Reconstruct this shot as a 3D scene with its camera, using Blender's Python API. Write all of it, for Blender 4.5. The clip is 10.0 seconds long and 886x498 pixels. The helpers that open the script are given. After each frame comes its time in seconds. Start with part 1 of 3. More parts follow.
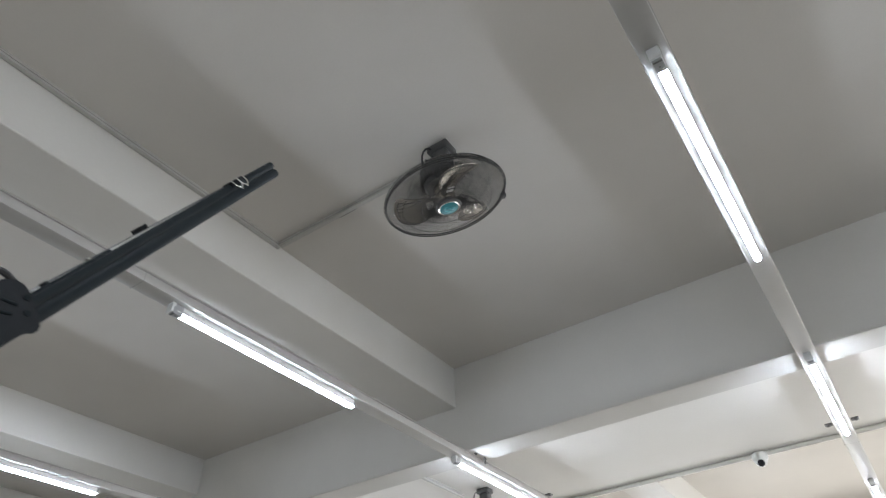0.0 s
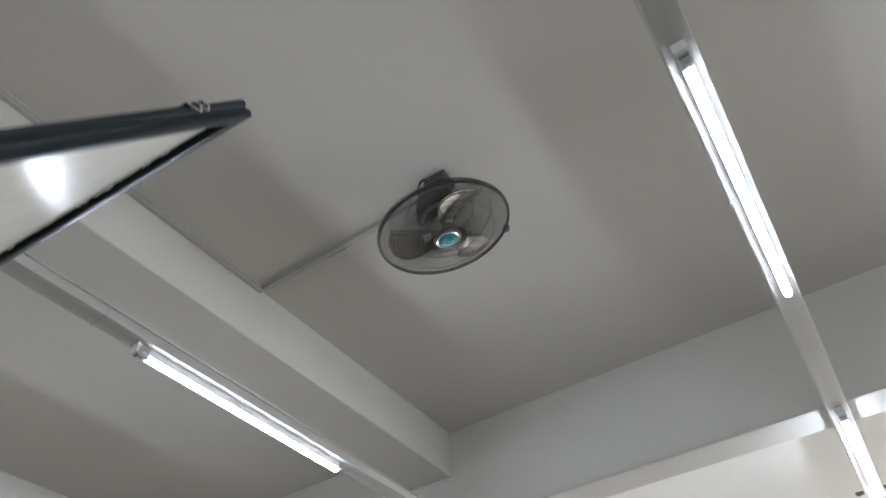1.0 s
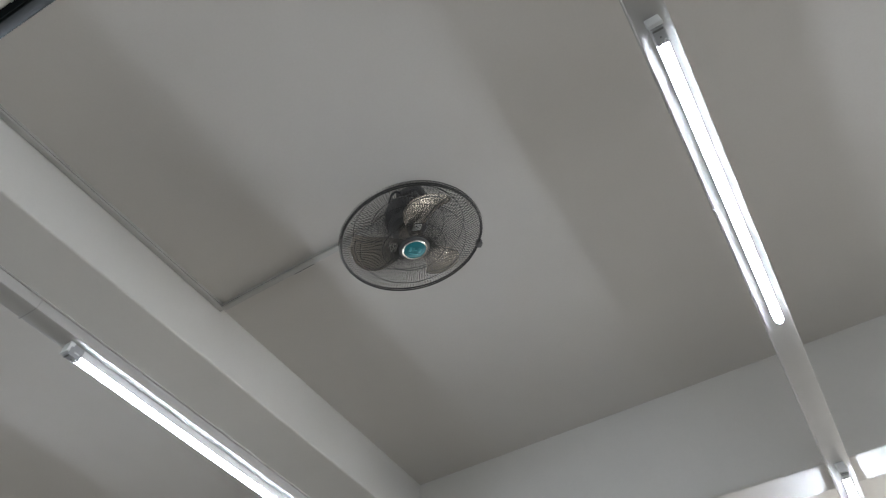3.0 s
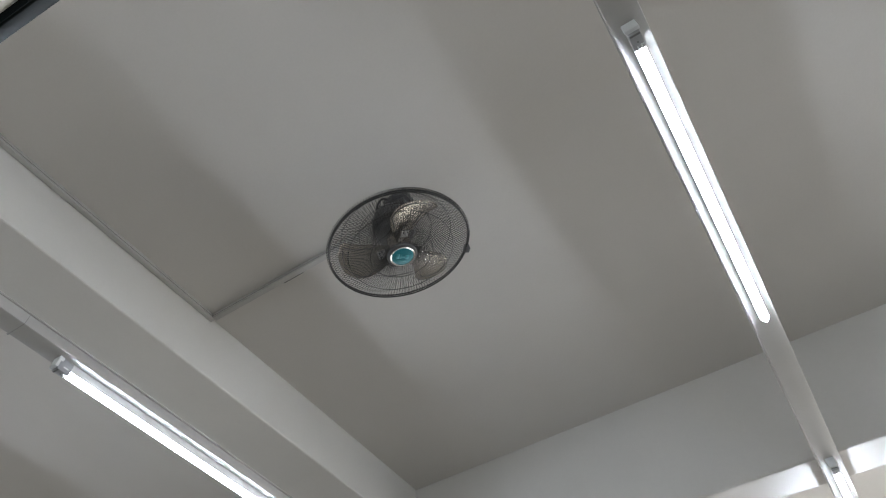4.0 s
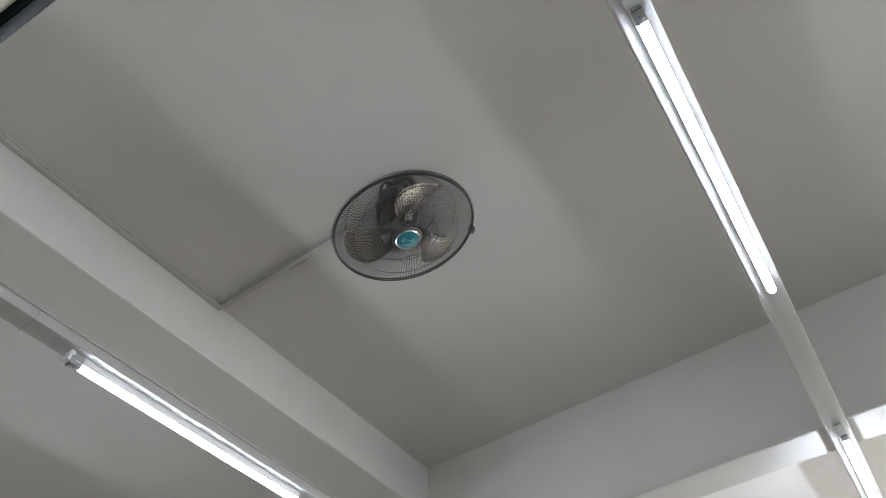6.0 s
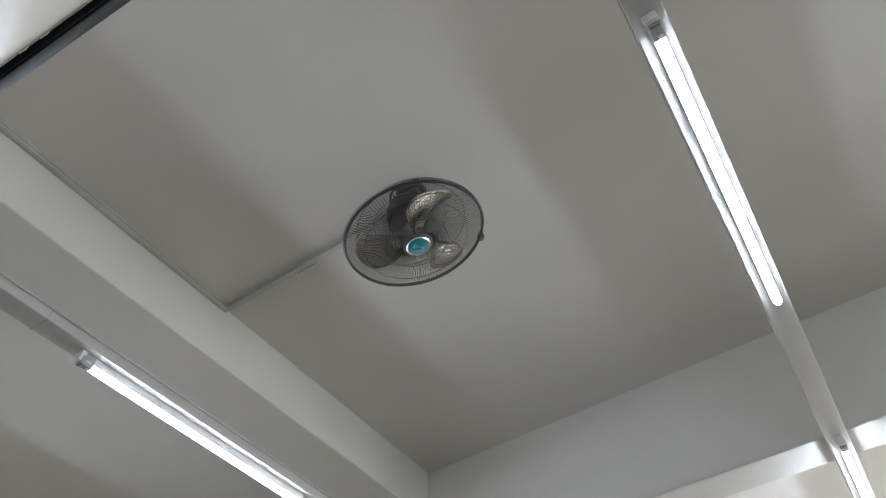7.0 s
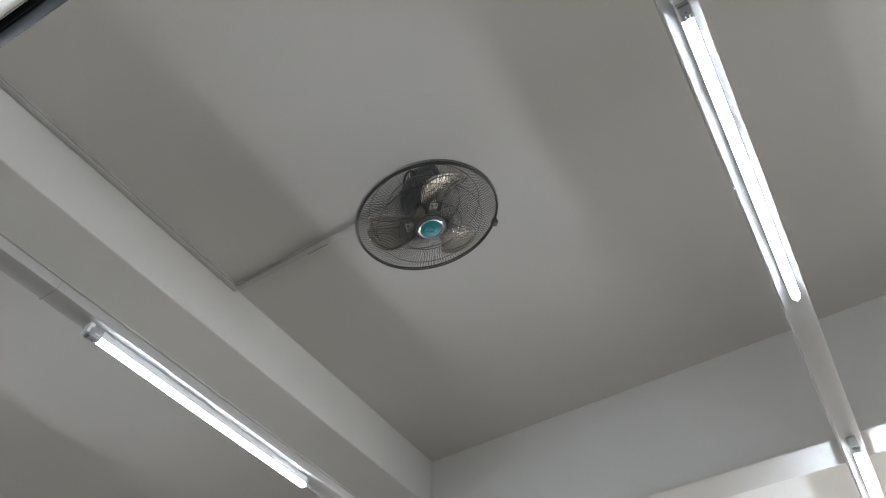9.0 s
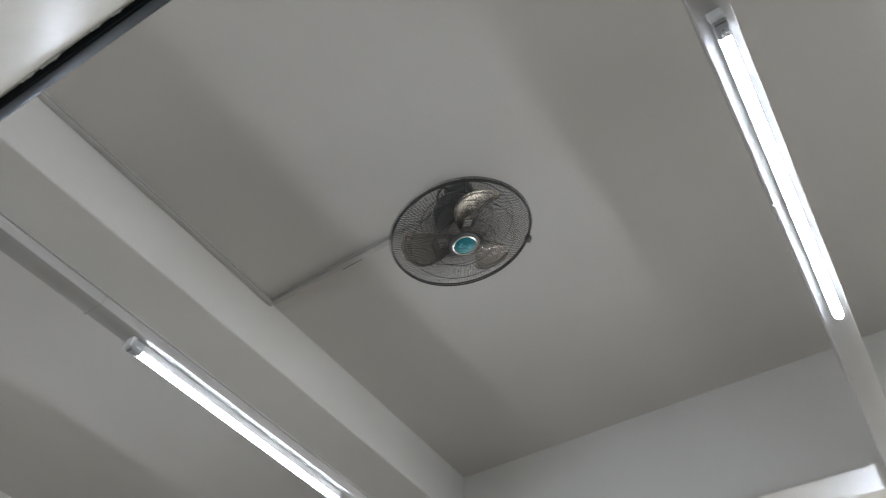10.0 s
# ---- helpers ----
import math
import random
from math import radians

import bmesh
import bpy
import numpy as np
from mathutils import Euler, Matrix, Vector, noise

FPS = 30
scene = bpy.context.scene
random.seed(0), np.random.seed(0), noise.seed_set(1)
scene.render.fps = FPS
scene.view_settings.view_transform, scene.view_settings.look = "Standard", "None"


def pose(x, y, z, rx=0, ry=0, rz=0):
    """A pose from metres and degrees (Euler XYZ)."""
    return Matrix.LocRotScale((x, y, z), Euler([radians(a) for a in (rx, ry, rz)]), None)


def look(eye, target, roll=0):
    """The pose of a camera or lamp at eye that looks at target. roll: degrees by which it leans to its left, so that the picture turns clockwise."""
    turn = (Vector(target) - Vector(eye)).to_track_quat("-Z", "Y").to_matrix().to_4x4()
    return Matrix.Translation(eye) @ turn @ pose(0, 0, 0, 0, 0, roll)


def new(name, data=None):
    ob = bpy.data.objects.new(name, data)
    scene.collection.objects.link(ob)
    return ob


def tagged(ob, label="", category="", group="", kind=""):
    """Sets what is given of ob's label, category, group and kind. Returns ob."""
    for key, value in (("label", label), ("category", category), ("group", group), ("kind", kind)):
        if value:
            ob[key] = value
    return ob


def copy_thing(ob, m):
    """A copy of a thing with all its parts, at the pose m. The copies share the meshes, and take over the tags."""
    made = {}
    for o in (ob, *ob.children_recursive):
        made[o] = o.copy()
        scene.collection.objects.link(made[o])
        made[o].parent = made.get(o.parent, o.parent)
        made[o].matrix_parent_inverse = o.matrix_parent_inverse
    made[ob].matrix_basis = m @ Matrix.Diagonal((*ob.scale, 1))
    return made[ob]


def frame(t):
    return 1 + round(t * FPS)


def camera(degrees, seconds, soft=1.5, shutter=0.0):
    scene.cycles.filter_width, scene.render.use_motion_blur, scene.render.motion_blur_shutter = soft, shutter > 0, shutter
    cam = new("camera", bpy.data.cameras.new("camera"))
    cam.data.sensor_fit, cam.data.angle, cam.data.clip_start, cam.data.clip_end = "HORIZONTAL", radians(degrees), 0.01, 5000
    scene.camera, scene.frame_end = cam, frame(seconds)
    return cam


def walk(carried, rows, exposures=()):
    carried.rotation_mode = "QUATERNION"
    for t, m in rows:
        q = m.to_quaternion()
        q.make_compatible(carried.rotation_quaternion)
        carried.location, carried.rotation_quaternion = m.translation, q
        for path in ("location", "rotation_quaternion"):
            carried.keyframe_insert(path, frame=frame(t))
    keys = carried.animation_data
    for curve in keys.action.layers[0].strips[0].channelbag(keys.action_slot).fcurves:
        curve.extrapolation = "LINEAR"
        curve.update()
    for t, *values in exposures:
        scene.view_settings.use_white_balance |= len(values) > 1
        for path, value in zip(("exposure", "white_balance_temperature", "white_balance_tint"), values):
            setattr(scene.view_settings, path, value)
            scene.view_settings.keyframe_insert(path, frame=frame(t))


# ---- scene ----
cam = camera(68.5, 10.0, soft=1.1, shutter=0.5)
PATH = [
    (0, (0.08, -2.61, 1.313), (-0.763, -1.312, 2.58), -2.5),
    (0.3, (0.06, -2.549, 1.32), (-0.755, -1.248, 2.602), -2.3),
    (0.5, (-0.021, -2.493, 1.319), (-0.805, -1.252, 2.677), -3.1),
    (0.7, (-0.085, -2.444, 1.334), (-0.794, -1.26, 2.782), -5.2),
    (1, (-0.13, -2.367, 1.353), (-0.851, -1.18, 2.793), -3.4),
    (1.2, (-0.162, -2.297, 1.344), (-0.904, -1.152, 2.806), -1.6),
    (1.5, (-0.192, -2.175, 1.335), (-0.899, -1.038, 2.82), -2.0),
    (1.7, (-0.217, -2.131, 1.329), (-0.925, -0.999, 2.818), -0.9),
    (2, (-0.197, -2.07, 1.324), (-0.907, -0.974, 2.839), -0.6),
    (2.5, (-0.186, -2.049, 1.323), (-0.881, -1.042, 2.905), -0.0),
    (2.7, (-0.172, -2.036, 1.337), (-0.846, -1.016, 2.92), -0.3),
    (3, (-0.178, -2.026, 1.316), (-0.81, -0.99, 2.905), -0.6),
    (3.2, (-0.171, -2.025, 1.314), (-0.78, -0.971, 2.901), -1.8),
    (4.3, (-0.141, -2.025, 1.313), (-0.761, -0.991, 2.909), -2.9),
    (4.5, (-0.138, -2.027, 1.318), (-0.768, -0.989, 2.907), -3.0),
    (5, (-0.14, -2.018, 1.317), (-0.784, -0.976, 2.898), -3.0),
    (5.5, (-0.15, -2.013, 1.315), (-0.781, -0.954, 2.89), -4.2),
    (5.7, (-0.148, -2.021, 1.318), (-0.789, -0.952, 2.883), -4.1),
    (6.8, (-0.169, -2.083, 1.324), (-0.825, -1.0, 2.872), -3.8),
    (7, (-0.189, -2.095, 1.311), (-0.818, -1.016, 2.872), -3.7),
    (7.5, (-0.2, -2.12, 1.317), (-0.828, -1.041, 2.879), -3.5),
    (8, (-0.217, -2.115, 1.309), (-0.891, -1.048, 2.861), -1.1),
    (8.2, (-0.207, -2.106, 1.321), (-0.891, -1.055, 2.88), -0.4),
    (8.5, (-0.218, -2.087, 1.312), (-0.89, -1.031, 2.872), -1.0),
    (9, (-0.228, -2.059, 1.311), (-0.889, -0.983, 2.861), -0.8),
    (9.5, (-0.234, -2.067, 1.308), (-0.881, -1.037, 2.896), -0.3),
    (9.7, (-0.228, -2.078, 1.321), (-0.889, -1.035, 2.894), 0.2),
    (10, (-0.23, -2.083, 1.313), (-0.952, -1.082, 2.886), 2.6),
]
walk(cam, [(t, look(eye, target, roll)) for t, eye, target, roll in PATH])

# ---- light ----
LAMP = 91.0          # fluorescent tubes
DAY = 20.0          # fill daylight in the added windows, per square metre
world = bpy.data.worlds.new("world")
scene.world = world
world.use_nodes = True
world.node_tree.nodes["Background"].inputs[0].default_value = (0.5, 0.55, 0.6, 1)
world.node_tree.nodes["Background"].inputs[1].default_value = 0.05
scene.view_settings.exposure = 0.0

# ---- sizes ----
CEIL = 3.745        # ceiling
BX, BSOF = -2.288, 3.42     # beam along the lamps: near face, soffit
CY, CSOF = 1.12, 3.085      # cross beam: near face, soffit
TUBE_Z, TRAY_LO, TRAY_HI = 3.0, 3.031, 3.083
X0, X1, Y0, Y1 = -7.2, 3.5, -4.6, 6.8


LOW, LOW_Y = 3.30, 3.15      # lower slab behind the cross beam


# ---- materials ----
def material(name, colour, rough=0.6, metal=0.0, var=0.12, scale=3.0, fine=60.0, bump=0.15, spec=0.5, stain=None, depth=0.004):
    m = bpy.data.materials.new(name)
    m.use_nodes = True
    nt = m.node_tree
    b = nt.nodes["Principled BSDF"]
    b.inputs["Roughness"].default_value = rough
    b.inputs["Metallic"].default_value = metal
    b.inputs["Specular IOR Level"].default_value = spec
    tc = nt.nodes.new("ShaderNodeTexCoord")
    big = nt.nodes.new("ShaderNodeTexNoise")
    big.inputs["Scale"].default_value = scale
    big.inputs["Detail"].default_value = 5
    small = nt.nodes.new("ShaderNodeTexNoise")
    small.inputs["Scale"].default_value = fine
    small.inputs["Detail"].default_value = 3
    for n in (big, small):
        nt.links.new(tc.outputs["Object"], n.inputs["Vector"])
    mixed = nt.nodes.new("ShaderNodeMath")
    mixed.operation = "MULTIPLY_ADD"
    mixed.inputs[1].default_value = 0.3
    nt.links.new(small.outputs["Fac"], mixed.inputs[0])
    nt.links.new(big.outputs["Fac"], mixed.inputs[2])
    ramp = nt.nodes.new("ShaderNodeValToRGB")
    ramp.color_ramp.elements[0].position = 0.35
    ramp.color_ramp.elements[1].position = 0.95
    dark = stain or tuple(c * (1 - var) for c in colour)
    ramp.color_ramp.elements[0].color = (*dark, 1)
    ramp.color_ramp.elements[1].color = (*[min(1, c * (1 + var * 0.5)) for c in colour], 1)
    nt.links.new(mixed.outputs[0], ramp.inputs[0])
    nt.links.new(ramp.outputs[0], b.inputs["Base Color"])
    if bump:
        bp = nt.nodes.new("ShaderNodeBump")
        bp.inputs["Strength"].default_value = bump
        bp.inputs["Distance"].default_value = depth
        nt.links.new(mixed.outputs[0], bp.inputs["Height"])
        nt.links.new(bp.outputs[0], b.inputs["Normal"])
    return m


def glowing(name, colour, strength):
    m = bpy.data.materials.new(name)
    m.use_nodes = True
    b = m.node_tree.nodes["Principled BSDF"]
    b.inputs["Base Color"].default_value = (0.9, 0.9, 0.9, 1)
    b.inputs["Emission Color"].default_value = (*colour, 1)
    b.inputs["Emission Strength"].default_value = strength
    return m


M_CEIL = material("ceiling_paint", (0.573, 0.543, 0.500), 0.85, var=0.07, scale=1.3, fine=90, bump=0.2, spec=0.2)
M_BEAM = material("beam_paint", (0.62, 0.602, 0.566), 0.8, var=0.06, scale=1.8, fine=70, bump=0.25, spec=0.25)
M_WALL = material("wall_paint", (0.68, 0.66, 0.61), 0.8, var=0.06, scale=1.2, fine=60)
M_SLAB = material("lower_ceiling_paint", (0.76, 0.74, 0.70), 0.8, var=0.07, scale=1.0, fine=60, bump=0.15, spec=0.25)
M_FLOOR = material("floor_tile", (0.20, 0.19, 0.172), 0.4, var=0.1, scale=2.0, fine=30)
M_TRAY = material("tray_enamel", (0.43, 0.42, 0.40), 0.45, var=0.06, scale=6, fine=80, bump=0.05)
M_SEAM = material("seam_shade", (0.29, 0.283, 0.27), 0.7, var=0.2, scale=9, fine=70, bump=0.05)
M_PIPE = material("cream_pipe", (0.80, 0.785, 0.74), 0.45, var=0.06, scale=9, fine=70, bump=0.05)
M_BACK = material("backing_sheet", (0.40, 0.385, 0.35), 0.6, var=0.1, scale=5, fine=90, bump=0.05)
M_PVC = material("white_pvc", (0.44, 0.428, 0.40), 0.5, var=0.08, scale=9, fine=70, bump=0.05)
M_FITTING = material("lamp_fitting", (0.74, 0.75, 0.75), 0.35, var=0.05, scale=20, fine=120, bump=0.03)
M_CLEAR = material("grey_plastic", (0.36, 0.37, 0.38), 0.3, var=0.1, scale=30, fine=200, bump=0.05)
M_TUBE = glowing("tube_glow", (0.862, 0.965, 1.128), LAMP)
M_BLACK = material("black_enamel", (0.012, 0.014, 0.016), 0.5, var=0.3, scale=14, fine=160, bump=0.08, spec=0.2)
M_FRAME = material("black_aluminium", (0.018, 0.0225, 0.0245), 0.38, var=0.25, scale=12, fine=240, bump=0.06, spec=0.07)
# black for shaded recesses: frame wall, clamp bolts and slots
M_RECESS = material("recess_black", (0.016, 0.020, 0.022), 0.7, var=0.2, scale=14, fine=200, bump=0.03, spec=0.03)
M_WHITEBOARD = material("whiteboard_enamel", (0.57, 0.56, 0.52), 0.18, var=0.14, scale=3.5, fine=40, bump=0.02, spec=0.05)
M_STEEL = material("bright_steel", (0.72, 0.72, 0.70), 0.22, 1.0, var=0.1, scale=30, fine=200, bump=0.03)
M_WIRE = material("grille_wire", (0.032, 0.031, 0.029), 0.4, 0.3, var=0.3, scale=20, fine=200, bump=0.0)
M_BEAD = material("bead_metal", (0.82, 0.80, 0.76), 0.32, 0.5, var=0.12, scale=14, fine=160, bump=0.04)
M_BLADE = material("blade_metal", (0.49, 0.46, 0.42), 0.27, 1.0, var=0.2, scale=10, fine=160, bump=0.02)
M_MOTOR = material("motor_housing", (0.075, 0.075, 0.074), 0.45, var=0.3, scale=18, fine=160, bump=0.1)
M_TEAL = material("teal_badge", (0.006, 0.15, 0.175), 0.3, 0.2, var=0.15, scale=40, fine=200, bump=0.1)
M_BADGE = material("badge_relief", (0.04, 0.24, 0.27), 0.3, 0.3, var=0.1, scale=40, fine=200)
M_CABLE = material("black_cable", (0.018, 0.018, 0.020), 0.5, var=0.2, scale=30, fine=200)
M_LENS = material("dome_glass", (0.02, 0.02, 0.025), 0.08, var=0.1, scale=30, fine=200, bump=0.0)
M_DOME = material("dome_shell", (0.72, 0.72, 0.70), 0.4, var=0.05, scale=20, fine=200, bump=0.0)
M_DARK = material("dark_metal", (0.16, 0.16, 0.16), 0.5, 0.5, var=0.2, scale=20, fine=120)


# ---- building helpers ----
def box(bm, x0, x1, y0, y1, z0, z1, bevel=0.0):
    g = bmesh.ops.create_cube(bm, size=1.0)
    vs = g["verts"]
    for v in vs:
        v.co = Vector((x0 + (v.co.x + 0.5) * (x1 - x0), y0 + (v.co.y + 0.5) * (y1 - y0), z0 + (v.co.z + 0.5) * (z1 - z0)))
    if bevel:
        es = list({e for v in vs for e in v.link_edges})
        bmesh.ops.bevel(bm, geom=es, offset=bevel, segments=2, affect="EDGES", profile=0.5)
    return bm


def rod(bm, p, q, r, n=12, r2=None):
    p, q = Vector(p), Vector(q)
    turn = (q - p).to_track_quat("Z", "Y").to_matrix().to_4x4()
    m = Matrix.Translation((p + q) / 2) @ turn
    bmesh.ops.create_cone(bm, cap_ends=True, segments=n, radius1=r, radius2=r if r2 is None else r2, depth=(q - p).length, matrix=m)
    return bm


def sweep(bm, pts, r, n=6, closed=False):
    """A round bar along a line of points."""
    pts = [Vector(p) for p in pts]
    rings = []
    k = len(pts)
    side = None
    for i, p in enumerate(pts):
        a = pts[(i - 1) % k] if closed or i else p
        b = pts[(i + 1) % k] if closed or i < k - 1 else p
        d = (b - a).normalized()
        if side is None:
            side = d.orthogonal().normalized()
        side = (side - d * side.dot(d)).normalized()
        up = d.cross(side)
        rings.append([bm.verts.new(p + (side * math.cos(2 * math.pi * j / n) + up * math.sin(2 * math.pi * j / n)) * r) for j in range(n)])
    for i in range(k if closed else k - 1):
        a, b = rings[i], rings[(i + 1) % k]
        for j in range(n):
            bm.faces.new((a[j], a[(j + 1) % n], b[(j + 1) % n], b[j]))
    if not closed:
        bm.faces.new(rings[0][::-1])
        bm.faces.new(rings[-1])
    return bm


def lathe(bm, profile, n=48, m=Matrix()):
    """A body of revolution about z from (radius, height) pairs."""
    rings = []
    for r, h in profile:
        if r < 1e-6:
            rings.append([bm.verts.new(m @ Vector((0, 0, h)))])
        else:
            rings.append([bm.verts.new(m @ Vector((r * math.cos(2 * math.pi * j / n), r * math.sin(2 * math.pi * j / n), h))) for j in range(n)])
    for a, b in zip(rings, rings[1:]):
        for j in range(n):
            f = [a[j % len(a)], a[(j + 1) % len(a)], b[(j + 1) % len(b)], b[j % len(b)]]
            f = list(dict.fromkeys(f))
            if len(f) > 2:
                bm.faces.new(f)
    return bm


def mesh_of(name, bm, mat, smooth=False):
    bmesh.ops.recalc_face_normals(bm, faces=bm.faces)
    me = bpy.data.meshes.new(name)
    bm.to_mesh(me)
    bm.free()
    me.materials.append(mat)
    if smooth:
        for p in me.polygons:
            p.use_smooth = True
        me.set_sharp_from_angle(angle=radians(40))
    return me


def part(name, bm, mat, parent, label="", smooth=True):
    ob = new(name, mesh_of(name, bm, mat, smooth))
    ob.parent = parent
    if label:
        ob["label"] = label
    return ob


def thing(name, label, category, m=Matrix(), group=""):
    ob = new(name)
    ob.matrix_world = m
    ob.empty_display_size = 0.1
    return tagged(ob, label, category, group)


def structure(name, bm, mat, label, category, smooth=False):
    return tagged(new(name, mesh_of(name, bm, mat, smooth)), label, category, kind="structure")


# ---- the room ----
structure("floor", box(bmesh.new(), X0, X1, Y0, Y1, -0.15, 0), M_FLOOR, "grey tiled classroom floor", "floor")
structure("ceiling", box(bmesh.new(), X0, X1, Y0, Y1, CEIL, CEIL + 0.2), M_CEIL, "off-white painted plaster ceiling between concrete beams", "ceiling")
structure("wall_west", box(bmesh.new(), X0 - 0.2, X0, Y0, Y1, 0, CEIL), M_WALL, "cream painted plaster wall", "wall")
structure("wall_south", box(bmesh.new(), X0 - 0.2, X1 + 0.2, Y0 - 0.2, Y0, 0, CEIL), M_WALL, "cream painted plaster wall", "wall")

# far-bay window walls, unseen, added for fill: three openings east, four north
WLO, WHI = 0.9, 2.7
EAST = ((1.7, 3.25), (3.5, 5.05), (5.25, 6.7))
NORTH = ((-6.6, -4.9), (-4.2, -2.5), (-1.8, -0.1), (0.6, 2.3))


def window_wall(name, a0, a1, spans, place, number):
    """A wall along local x from a0 to a1, its room face at local y = 0, with added windows in it."""
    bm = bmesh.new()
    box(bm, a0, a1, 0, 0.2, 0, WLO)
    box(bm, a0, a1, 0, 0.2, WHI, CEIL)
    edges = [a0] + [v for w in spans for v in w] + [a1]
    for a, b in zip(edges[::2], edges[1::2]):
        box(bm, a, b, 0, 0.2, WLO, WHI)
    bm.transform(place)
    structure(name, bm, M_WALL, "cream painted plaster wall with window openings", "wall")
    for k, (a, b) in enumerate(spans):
        w = tagged(new("window_%d" % (number + k)), "unseen white framed window added to a cream wall for fill light", "window", kind="structure")
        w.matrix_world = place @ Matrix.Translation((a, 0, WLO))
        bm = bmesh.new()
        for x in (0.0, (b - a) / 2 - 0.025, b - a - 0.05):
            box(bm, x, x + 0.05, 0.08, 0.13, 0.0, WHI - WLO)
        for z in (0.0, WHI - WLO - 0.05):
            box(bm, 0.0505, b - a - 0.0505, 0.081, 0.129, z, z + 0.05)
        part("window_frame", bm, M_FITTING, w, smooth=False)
        # area lamp for fill light; the window itself is out of view
        day = bpy.data.lights.new("daylight_fill", "AREA")
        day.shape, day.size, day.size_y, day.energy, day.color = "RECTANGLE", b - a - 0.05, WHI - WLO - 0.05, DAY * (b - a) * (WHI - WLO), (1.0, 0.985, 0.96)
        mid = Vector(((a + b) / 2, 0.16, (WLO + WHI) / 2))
        new("daylight_fill", day).matrix_world = look(place @ mid, place @ (mid - Vector((0, 3, 0))))


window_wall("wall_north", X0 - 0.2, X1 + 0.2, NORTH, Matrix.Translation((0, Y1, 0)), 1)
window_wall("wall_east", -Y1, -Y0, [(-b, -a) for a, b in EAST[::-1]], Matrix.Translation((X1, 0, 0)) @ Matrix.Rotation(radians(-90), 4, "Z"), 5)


def beam(name, x0, x1, y0, y1, z0, mat, label):
    structure(name, box(bmesh.new(), x0, x1, y0, y1, z0, CEIL + 0.06, 0.008), mat, label, "beam")


beam("beam_cross", X0, X1, CY, CY + 0.24, CSOF, M_BEAM, "deep white painted concrete cross beam under the ceiling")
beam("beam_middle", BX - 0.36, BX, Y0, CY, BSOF, M_BEAM, "white painted concrete beam along the lamp run")
beam("beam_west", -5.5, -5.13, Y0, CY, BSOF, M_BEAM, "white painted concrete beam beside a lamp run")
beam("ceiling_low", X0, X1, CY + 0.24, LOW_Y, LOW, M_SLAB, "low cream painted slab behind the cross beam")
beam("beam_far", -2.02, -1.68, LOW_Y, Y1, 3.42, M_BEAM, "white painted concrete beam in the far bay")


# ---- lamp trays and lamps ----
def tray(x, y0, y1, joints):
    t = thing("cable_tray", "long white enamelled steel tray carrying tube lamps", "cable tray", pose(x, y0, TRAY_LO), "lamp trays")
    n = y1 - y0
    h = TRAY_HI - TRAY_LO
    part("tray_body", box(bmesh.new(), -0.046, 0.046, 0, n, 0, h - 0.006, 0.004), M_TRAY, t)
    part("lid", box(bmesh.new(), -0.0495, 0.0495, 0, n, h - 0.0045, h, 0.0008), M_TRAY, t, "thin lid with a dark seam")
    part("seam", box(bmesh.new(), -0.0455, 0.0455, 0.001, n - 0.001, h - 0.0058, h - 0.0047), M_SEAM, t, smooth=False)
    for j in joints:
        bm = bmesh.new()
        box(bm, -0.0465, 0.0465, j - y0 - 0.0012, j - y0 + 0.0012, -0.0006, h - 0.0062, 0.0003)
        box(bm, -0.050, -0.0462, j - y0 - 0.005, j - y0 + 0.003, -0.001, 0.003, 0.0008)
        part("joint_strap", bm, M_SEAM, t, "thin joint strap")
    if x == 0.0:
        part("edge_tab", box(bmesh.new(), -0.050, -0.045, -0.584 - y0, -0.574 - y0, -0.002, 0.006, 0.0008), M_TRAY, t, "small bent tab")
    return t


# tray at x = 2.265 is unseen, added to carry extra lamps
for x, js in ((0.0, (-2.4, 2.6)), (-2.265, (-1.45, 2.6)), (-4.60, (-0.5, 2.6)), (2.265, (-0.5, 2.6))):
    tray(x, Y0, Y1, js)

LEN = 1.236


